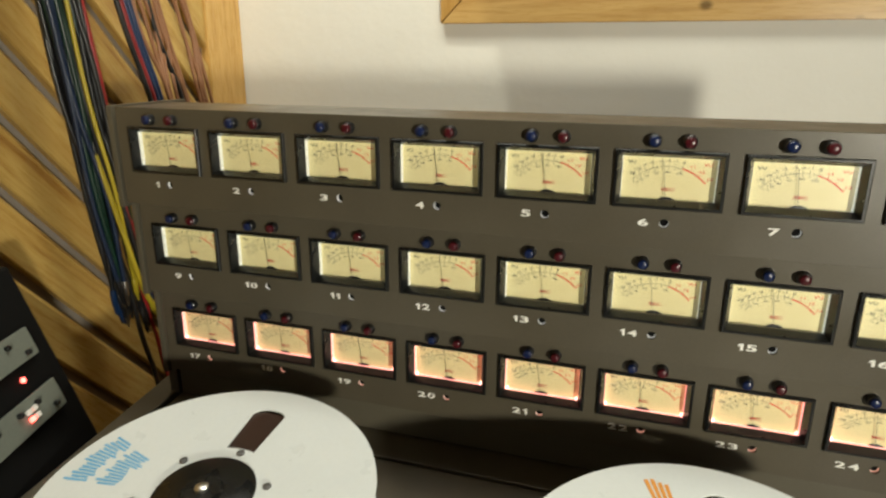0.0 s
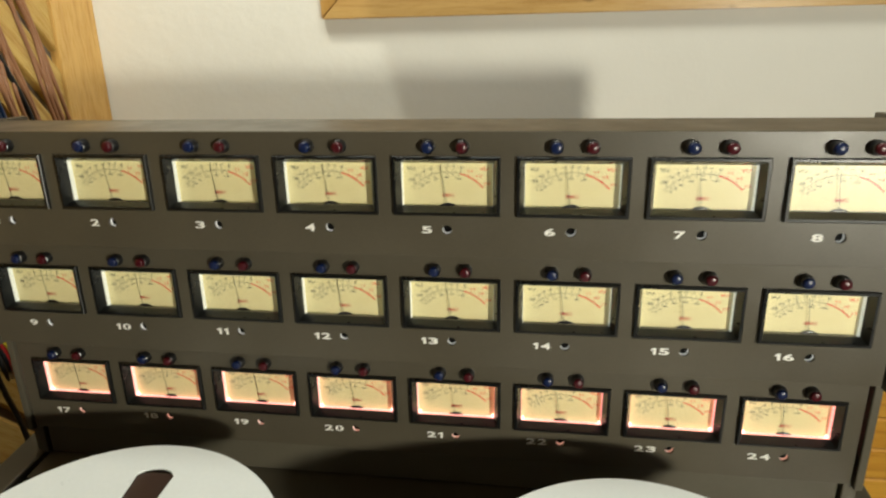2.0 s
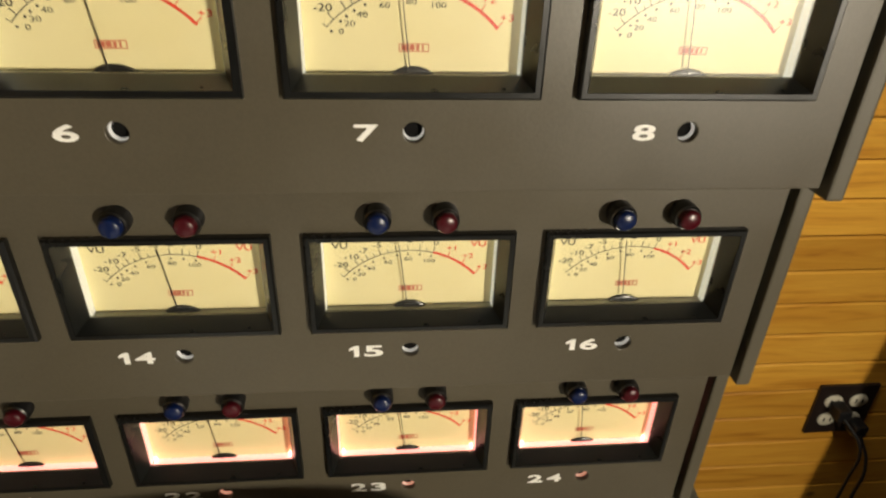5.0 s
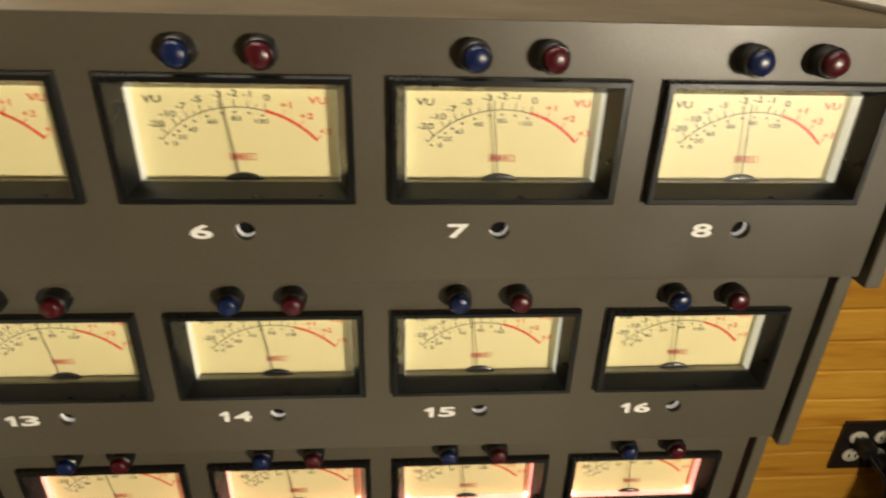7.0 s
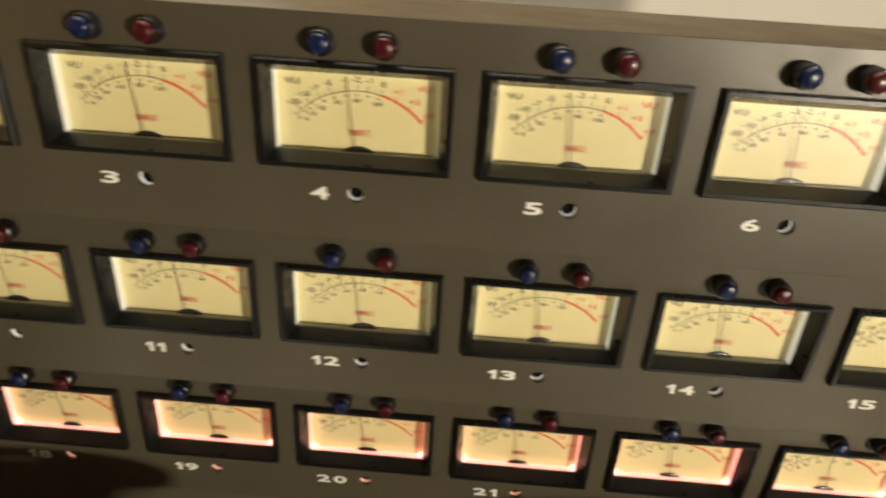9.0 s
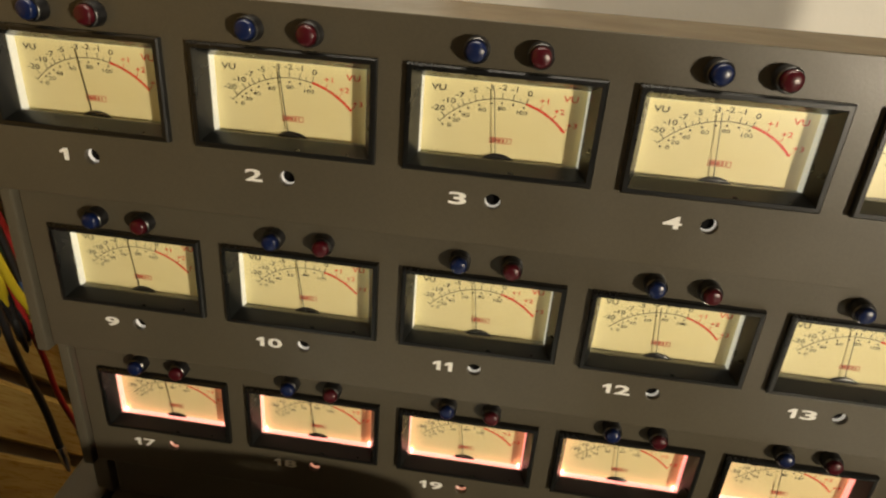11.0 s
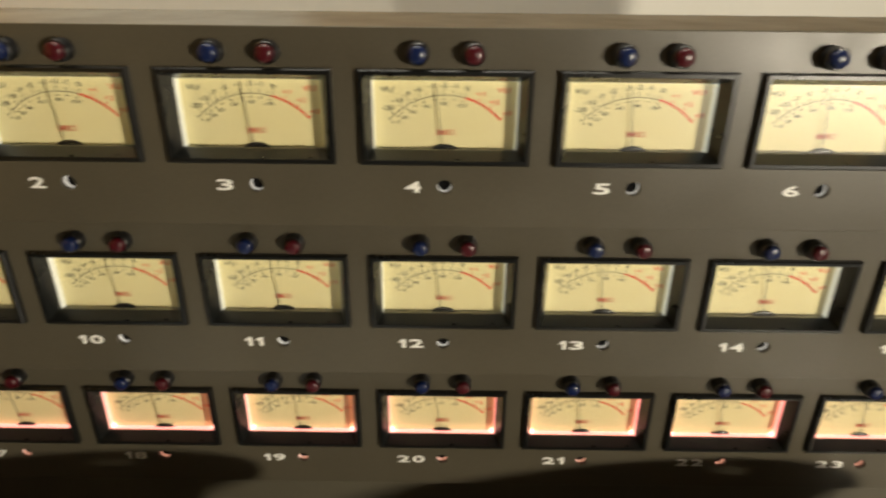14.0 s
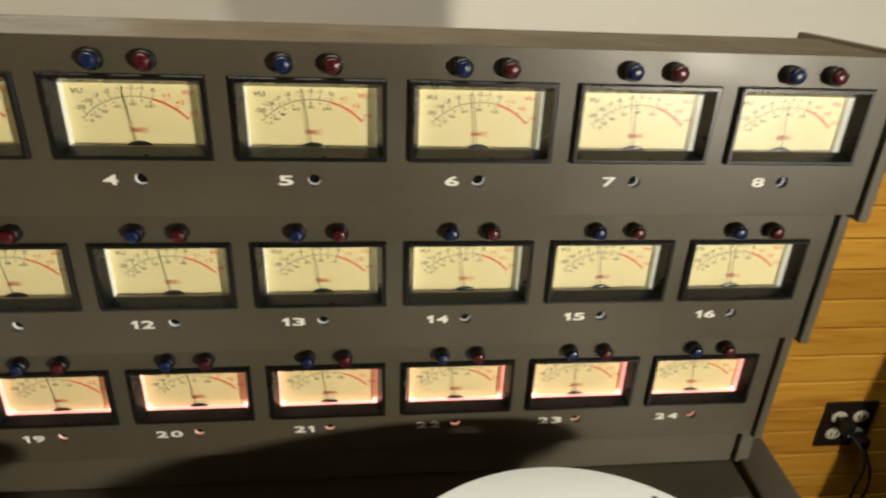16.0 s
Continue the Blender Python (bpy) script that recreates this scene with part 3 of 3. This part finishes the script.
# ---- left wall of diagonal slats ----
left_wall = bpy.data.objects["wall_left"]
along = Vector((0, 0.643, -0.766))
across = Vector((0, 0.766, 0.643))
PERIOD, WIDE, THICK = 0.0715, 0.058, 0.014
for k in range(-20, 16):
    mid = Vector((0, 0.082, 1.175)) + across * (0.0208 + PERIOD * k)
    bm = bmesh.new()
    corner = lambda s, w, x: bm.verts.new(mid + along * s + across * w + Vector((x, 0, 0)))
    ring_a, ring_b = ([corner(e, w, LEFT + x) for w, x in ((-WIDE / 2, 0.001), (-WIDE / 2, THICK - 0.002), (0.002 - WIDE / 2, THICK), (WIDE / 2 - 0.006, THICK), (WIDE / 2, THICK - 0.006), (WIDE / 2, 0.001))] for e in (-2, 2))
    bm.faces.new(ring_a)
    bm.faces.new(list(reversed(ring_b)))
    for i in range(6):
        bm.faces.new((ring_a[i], ring_b[i], ring_b[(i + 1) % 6], ring_a[(i + 1) % 6]))
    for co, no in (((0, -0.9, 0), (0, -1, 0)), ((0, 0.498, 0), (0, 1, 0)), ((0, 0, 0.45), (0, 0, -1)), ((0, 0, 1.9), (0, 0, 1))):
        geom = bm.verts[:] + bm.edges[:] + bm.faces[:]
        bmesh.ops.bisect_plane(bm, geom=geom, plane_co=co, plane_no=no, clear_outer=True)
        holes = [e for e in bm.edges if e.is_boundary]
        if holes:
            bmesh.ops.holes_fill(bm, edges=holes)
    if len(bm.faces) < 4:
        bm.free()
        continue
    bmesh.ops.recalc_face_normals(bm, faces=bm.faces)
    # local x runs along the slat, for the grain
    turn = Matrix((along, across, (1, 0, 0))).to_4x4()
    bm.transform(turn @ Matrix.Translation(-mid))
    ob = part("slat", bm, M_SLAT, left_wall)
    ob.matrix_basis = Matrix.Translation(mid) @ turn.inverted()
structure("trim_corner_board", box(LEFT + 0.001, LEFT + 0.018, 0.5, BACK - 0.001, 0.02, TOP - 0.01, 0.002), M_PINE_UP, "upright knotty pine corner board")


# ---- hanging cables ----
def gloss(name, base, rough=0.35):
    return plain(name, base, rough)


C_BLACK, C_BLUE, C_YELLOW = gloss("black_cable", (0.01, 0.01, 0.011)), gloss("blue_cable", (0.008, 0.03, 0.095)), gloss("yellow_cable", (0.42, 0.33, 0.02))
C_RED, C_GREEN, C_COPPER = gloss("red_cable", (0.28, 0.015, 0.015)), gloss("green_cable", (0.006, 0.03, 0.018)), gloss("copper_brown_cable", (0.34, 0.16, 0.075), 0.4)
rnd = random.Random(11)


def hang(name, material, points, radius, label, plug=None):
    root = part(name, cable(points, radius), material)
    tagged(root, label, "cable", "cables hanging by the slatted wall")
    if plug:
        end = Vector(points[-1])
        way = (end - Vector(points[-2])).normalized()
        body = spun([(radius * 1.1, 0.0), (0.0042, 0.004), (0.0042, 0.022), (0.003, 0.024), (0.0022, 0.034), (0.0006, 0.038)], 12)
        ob = part("plug", body, plug, root, "cable plug")
        ob.matrix_basis = Matrix.Translation(end) @ way.to_track_quat("Z", "Y").to_matrix().to_4x4()
    return root


C_NAVY = gloss("navy_cable", (0.006, 0.017, 0.048))
COLOURS = (C_NAVY, C_BLACK, C_BLACK, C_NAVY, C_GREEN, C_BLACK, C_BLACK, C_GREEN, C_YELLOW, C_BLACK, C_GREEN, C_BLACK, C_NAVY, C_BLACK, C_BLACK, C_BLACK, C_NAVY, C_BLACK, C_GREEN, C_BLACK, C_BLACK, C_RED, C_BLACK, C_BLACK)
for i, mat in enumerate(COLOURS):
    f = i / 23
    word = {C_BLACK: "black", C_NAVY: "navy", C_GREEN: "green", C_YELLOW: "yellow", C_RED: "red"}[mat]
    g = lambda a: rnd.uniform(-a, a)
    xx = -0.55 + g(0.016)
    zb = 1.025 - 0.045 * f + g(0.025)
    pts = [(xx - 0.02, 0.075 + 0.034 * f, 1.95), (xx + g(0.004), 0.096 + 0.036 * f + g(0.004), 1.42), (xx + g(0.004), 0.112 + 0.040 * f + g(0.006), 1.27),
           (xx + g(0.006), 0.124 + 0.042 * f + g(0.008), 1.14), (xx + g(0.008), 0.136 + 0.052 * f + g(0.006), zb)]
    hang(word + "_cable", mat, pts, 0.0026 if mat is C_YELLOW else 0.0034, word + " rubber audio cable hanging with its plug loose", (C_BLACK, C_BLUE, C_BLACK, M_METAL)[i % 4] if mat is not C_YELLOW else C_YELLOW)
RUN = [(C_BLACK, "black", 0.200), (C_RED, "red", 0.207), (C_BLUE, "blue", 0.214), (C_BLUE, "blue", 0.221)]
RUN += [(C_COPPER, "copper brown", 0.233 + 0.0065 * k) for k in range(4)] + [(C_BLACK, "black", 0.259)] + [(C_COPPER, "copper brown", 0.264 + 0.0062 * k) for k in range(3)]
RUN += [(C_COPPER, "copper brown", 0.308 + 0.0062 * k) for k in range(5)]
for i, (mat, word, y) in enumerate(RUN):
    w = rnd.uniform(-0.008, 0.008) if i > 3 else 0.002
    pts = [(-0.57, y - 0.05, 1.95), (-0.55, y - 0.012 + w, 1.46), (-0.548, y + 0.012 - w, 1.36), (-0.545, y + 0.034 + w, 1.27), (-0.53, y + 0.07, 1.05), (-0.52, y + 0.09, 0.7)]
    hang(word.replace(" ", "_") + "_cable", mat, pts, 0.0028 if mat is C_COPPER else 0.0036, word + " insulated wire running down behind the machine")
hang("black_cable", C_BLACK, [(-0.545, 0.145, 1.06), (-0.54, 0.151, 1.003), (-0.54, 0.159, 0.939), (-0.54, 0.173, 0.876), (-0.54, 0.18, 0.82)], 0.0034, "black lead hanging below the cable bundle", M_METAL)
hang("red_cable", C_RED, [(-0.57, 0.1, 1.95), (-0.555, 0.128, 1.42), (-0.551, 0.150, 1.27), (-0.549, 0.158, 1.14), (-0.542, 0.168, 1.03), (-0.54, 0.178, 0.966), (-0.54, 0.187, 0.922), (-0.54, 0.193, 0.876), (-0.538, 0.207, 0.82)], 0.0028, "thin red lead hanging below the cable bundle", C_BLACK)
hang("yellow_cable", C_YELLOW, [(-0.545, 0.13, 1.2), (-0.535, 0.148, 1.09), (-0.53, 0.157, 1.032), (-0.53, 0.165, 1.006), (-0.53, 0.174, 0.985)], 0.0036, "yellow cable hanging with its plug loose", C_YELLOW)

# ---- equipment rack beside the machine ----
rack = thing("equipment_rack", "black sloping equipment rack with grey modules and red lights", "rack", at=Matrix.Translation((-0.511, -0.033, 1.097)) @ pose(0, 0, 0, 0, 0, 108) @ pose(0, 0, 0, -18))
# local x runs along the face towards the far edge, local -y is its outward normal, z up
part("case", box(-0.46, 0.006, 0.004, 0.12, -0.9, 0.012, 0.004), M_DARK, rack)
M_GREY = painted("module_grey_paint", (0.15, 0.165, 0.14), 0.45, 400)
LED_RED = glow("red_led", (1.0, 0.05, 0.03), 6)
for z0, z1 in ((-0.083, -0.052), (-0.146, -0.114)):
    module = part("module", box(-0.44, -0.024, -0.004, 0.0, z0, z1, 0.001), M_GREY, rack, "grey rack module front")
    for x in (-0.04, -0.062, -0.09, -0.125):
        knob = spun([(0.0028, 0.0), (0.0028, 0.004), (0.002, 0.005)], 12)
        knob.transform(UPRIGHT)
        ob = part("knob", knob, M_BLACK, module)
        ob.location = (x, -0.004, (z0 + z1) / 2 + (0.007 if x < -0.04 else -0.008))
for x, z in ((-0.072, -0.037), (-0.055, -0.099)):
    light = spun([(0.003, 0.0), (0.003, 0.002), (0.0015, 0.003)], 12)
    light.transform(UPRIGHT)
    ob = part("indicator", light, LED_RED, rack, "lit red indicator")
    ob.location = (x, 0.0035, z)
for dx in (0.0, 0.009):
    for dz in (0.0, 0.008):
        ob = part("button", box(-0.003, 0.003, -0.003, 0, -0.0025, 0.0025, 0.0005), LED_RED if dx == dz else M_WHITE_INK, rack, "small square push button")
        ob.location = (-0.078 + dx, -0.004, -0.134 + dz)

# ---- socket outlet and plugs ----
outlet = thing("wall_outlet", "dark brown four-way wall outlet with two black plugs in it", "outlet", at=pose(1.016, BACK - 0.0182, 0.489))
part("plate", box(-0.0545, 0.0545, -0.006, 0.0, -0.0545, 0.0545, 0.002), plain("brown_bakelite", (0.018, 0.011, 0.009), 0.35), outlet)
M_IVORY = plain("ivory_plastic", (0.62, 0.58, 0.46), 0.4)
for x in (-0.023, 0.023):
    for z in (-0.0205, 0.0205):
        face = spun([(0.0165, 0.0), (0.0165, 0.0025), (0.0155, 0.0032)], 24)
        face.transform(Matrix.Diagonal((1, 0.82, 1, 1)))
        face.transform(UPRIGHT)
        ob = part("socket", face, M_IVORY, outlet, "ivory socket face")
        ob.location = (x, -0.006, z)
        for sx in (-0.006, 0.006):
            slot = part("slot", box(-0.0011, 0.0011, -0.0006, 0.0004, -0.004, 0.004), M_DARK, ob)
            slot.location = (sx, -0.0033, 0.001)
for x, z, drop in ((-0.020, 0.0150, 0.03), (0.024, -0.024, 0.012)):
    root = thing("power_plug", "black moulded power plug with its cord hanging", "plug", "plugs in the outlet", pose(1.016 + x, BACK - 0.0275, 0.489 + z))
    part("body", box(-0.012, 0.012, -0.03, -0.0005, -0.014, 0.010, 0.004), C_BLACK, root)
    part("cord", cable([(0, -0.028, -0.006), (drop, -0.05, -0.05), (drop + 0.012, -0.045, -0.14), (drop + 0.02, -0.03, -0.3), (drop + 0.02, -0.03, -0.47)], 0.003), C_BLACK, root)

case = thing("equipment_case", "matt black equipment case standing near the wainscot", "case", at=pose(0, 0, 0))
bm = box(0.0, 0.42, 0.10, 0.30, 0.0, 0.86, 0.004)
for v in bm.verts:
    v.co.x += 0.985 + 0.07 * v.co.z
part("body", bm, painted("black_vinyl", (0.012, 0.012, 0.011), 0.6, 500, 0.4), case)

# ---- unseen lamp added behind the camera for glare on the meter windows ----
lamp = thing("floor_lamp", "added floor lamp, out of view, whose pale shade glares in the meter windows", "lamp", at=pose(1.24, -1.68, 0))
part("base", spun([(0.13, 0.0), (0.13, 0.012), (0.12, 0.02), (0.012, 0.026)], 32), M_BLACK, lamp)
part("pole", spun([(0.009, 0.026), (0.009, 0.86)], 16), M_METAL, lamp)
part("shade", spun([(0.23, 0.76), (0.228, 0.765), (0.17, 1.15), (0.168, 1.155)], 40), glow("shade_cloth", (1.0, 0.95, 0.88), 1.8), lamp)


# ---- paper labels and writing on the reels ----
def on_reel(root, name, outlines, material, label, z=0.00045):
    ob = part(name, sheet(outlines, 0.00006), material, root, label)
    ob.location = (0, 0, z)
    return ob


def sector(a0, a1, r0, r1, n=8):
    at = lambda a, r: (r * R * math.cos(radians(a)), r * R * math.sin(radians(a)))
    return [at(a0 + (a1 - a0) * i / n, r0) for i in range(n + 1)] + [at(a1 + (a0 - a1) * i / n, r1) for i in range(n + 1)]


def bars(mid, r0, r1, count, thick, spread, wob, seed):
    """Rows of hand strokes that cannot be read, as plain bars side by side."""
    g, rows = random.Random(seed), []
    for i in range(count):
        a = mid - spread / 2 + spread * i / (count - 1)
        s, e = r0 + g.uniform(0, wob), r1 - g.uniform(0, wob)
        rows.append(sector(a - thick / 2, a + thick / 2, s, e, 3))
    return rows


M_BLUE_INK, M_ORANGE_INK, M_LABEL_BLACK = plain("blue_marker", (0.17, 0.52, 0.84), 0.5), plain("orange_marker", (0.85, 0.36, 0.06), 0.5), plain("black_label_paper", (0.015, 0.015, 0.02), 0.5)
for row in bars(176, 0.52, 0.72, 12, 1.2, 24, 0.06, 3) + bars(175, 0.74, 0.92, 15, 1.0, 25, 0.05, 9):
    on_reel(left_reel, "marker_stroke", [row], M_BLUE_INK, "blue marker stroke")
on_reel(right_reel, "label", [sector(34, 58, 0.62, 0.95)], M_LABEL_BLACK, "black paper label")
on_reel(right_reel, "label_stripe", [sector(43, 48, 0.66, 0.9)], plain("red_label_print", (0.6, 0.03, 0.03), 0.5), "red stripe printed on the label", 0.0006)
for a in (37, 52):
    on_reel(right_reel, "label_bar", [sector(a, a + 2, 0.66, 0.92)], M_WHITE_INK, "white bar printed on the label", 0.0006)
for row in bars(108, 0.66, 0.88, 4, 1.6, 7, 0.06, 8):
    on_reel(right_reel, "marker_stroke", [row], M_ORANGE_INK, "orange marker stroke")
M_SCREW = plain("dull_steel_screw", (0.09, 0.085, 0.08), 0.5)
for root in (left_reel, right_reel):
    for k in range(3):
        a = radians((57 if root is left_reel else 47) + 60 * k * 2)
        for d in (-0.55, 0.55):
            ob = part("flange_screw", spun([(0.0035, 0.0), (0.0035, 0.0012), (0.002, 0.002)], 12), M_SCREW, root)
            ob.location = (0.36 * R * math.cos(a + d), 0.36 * R * math.sin(a + d), 0)
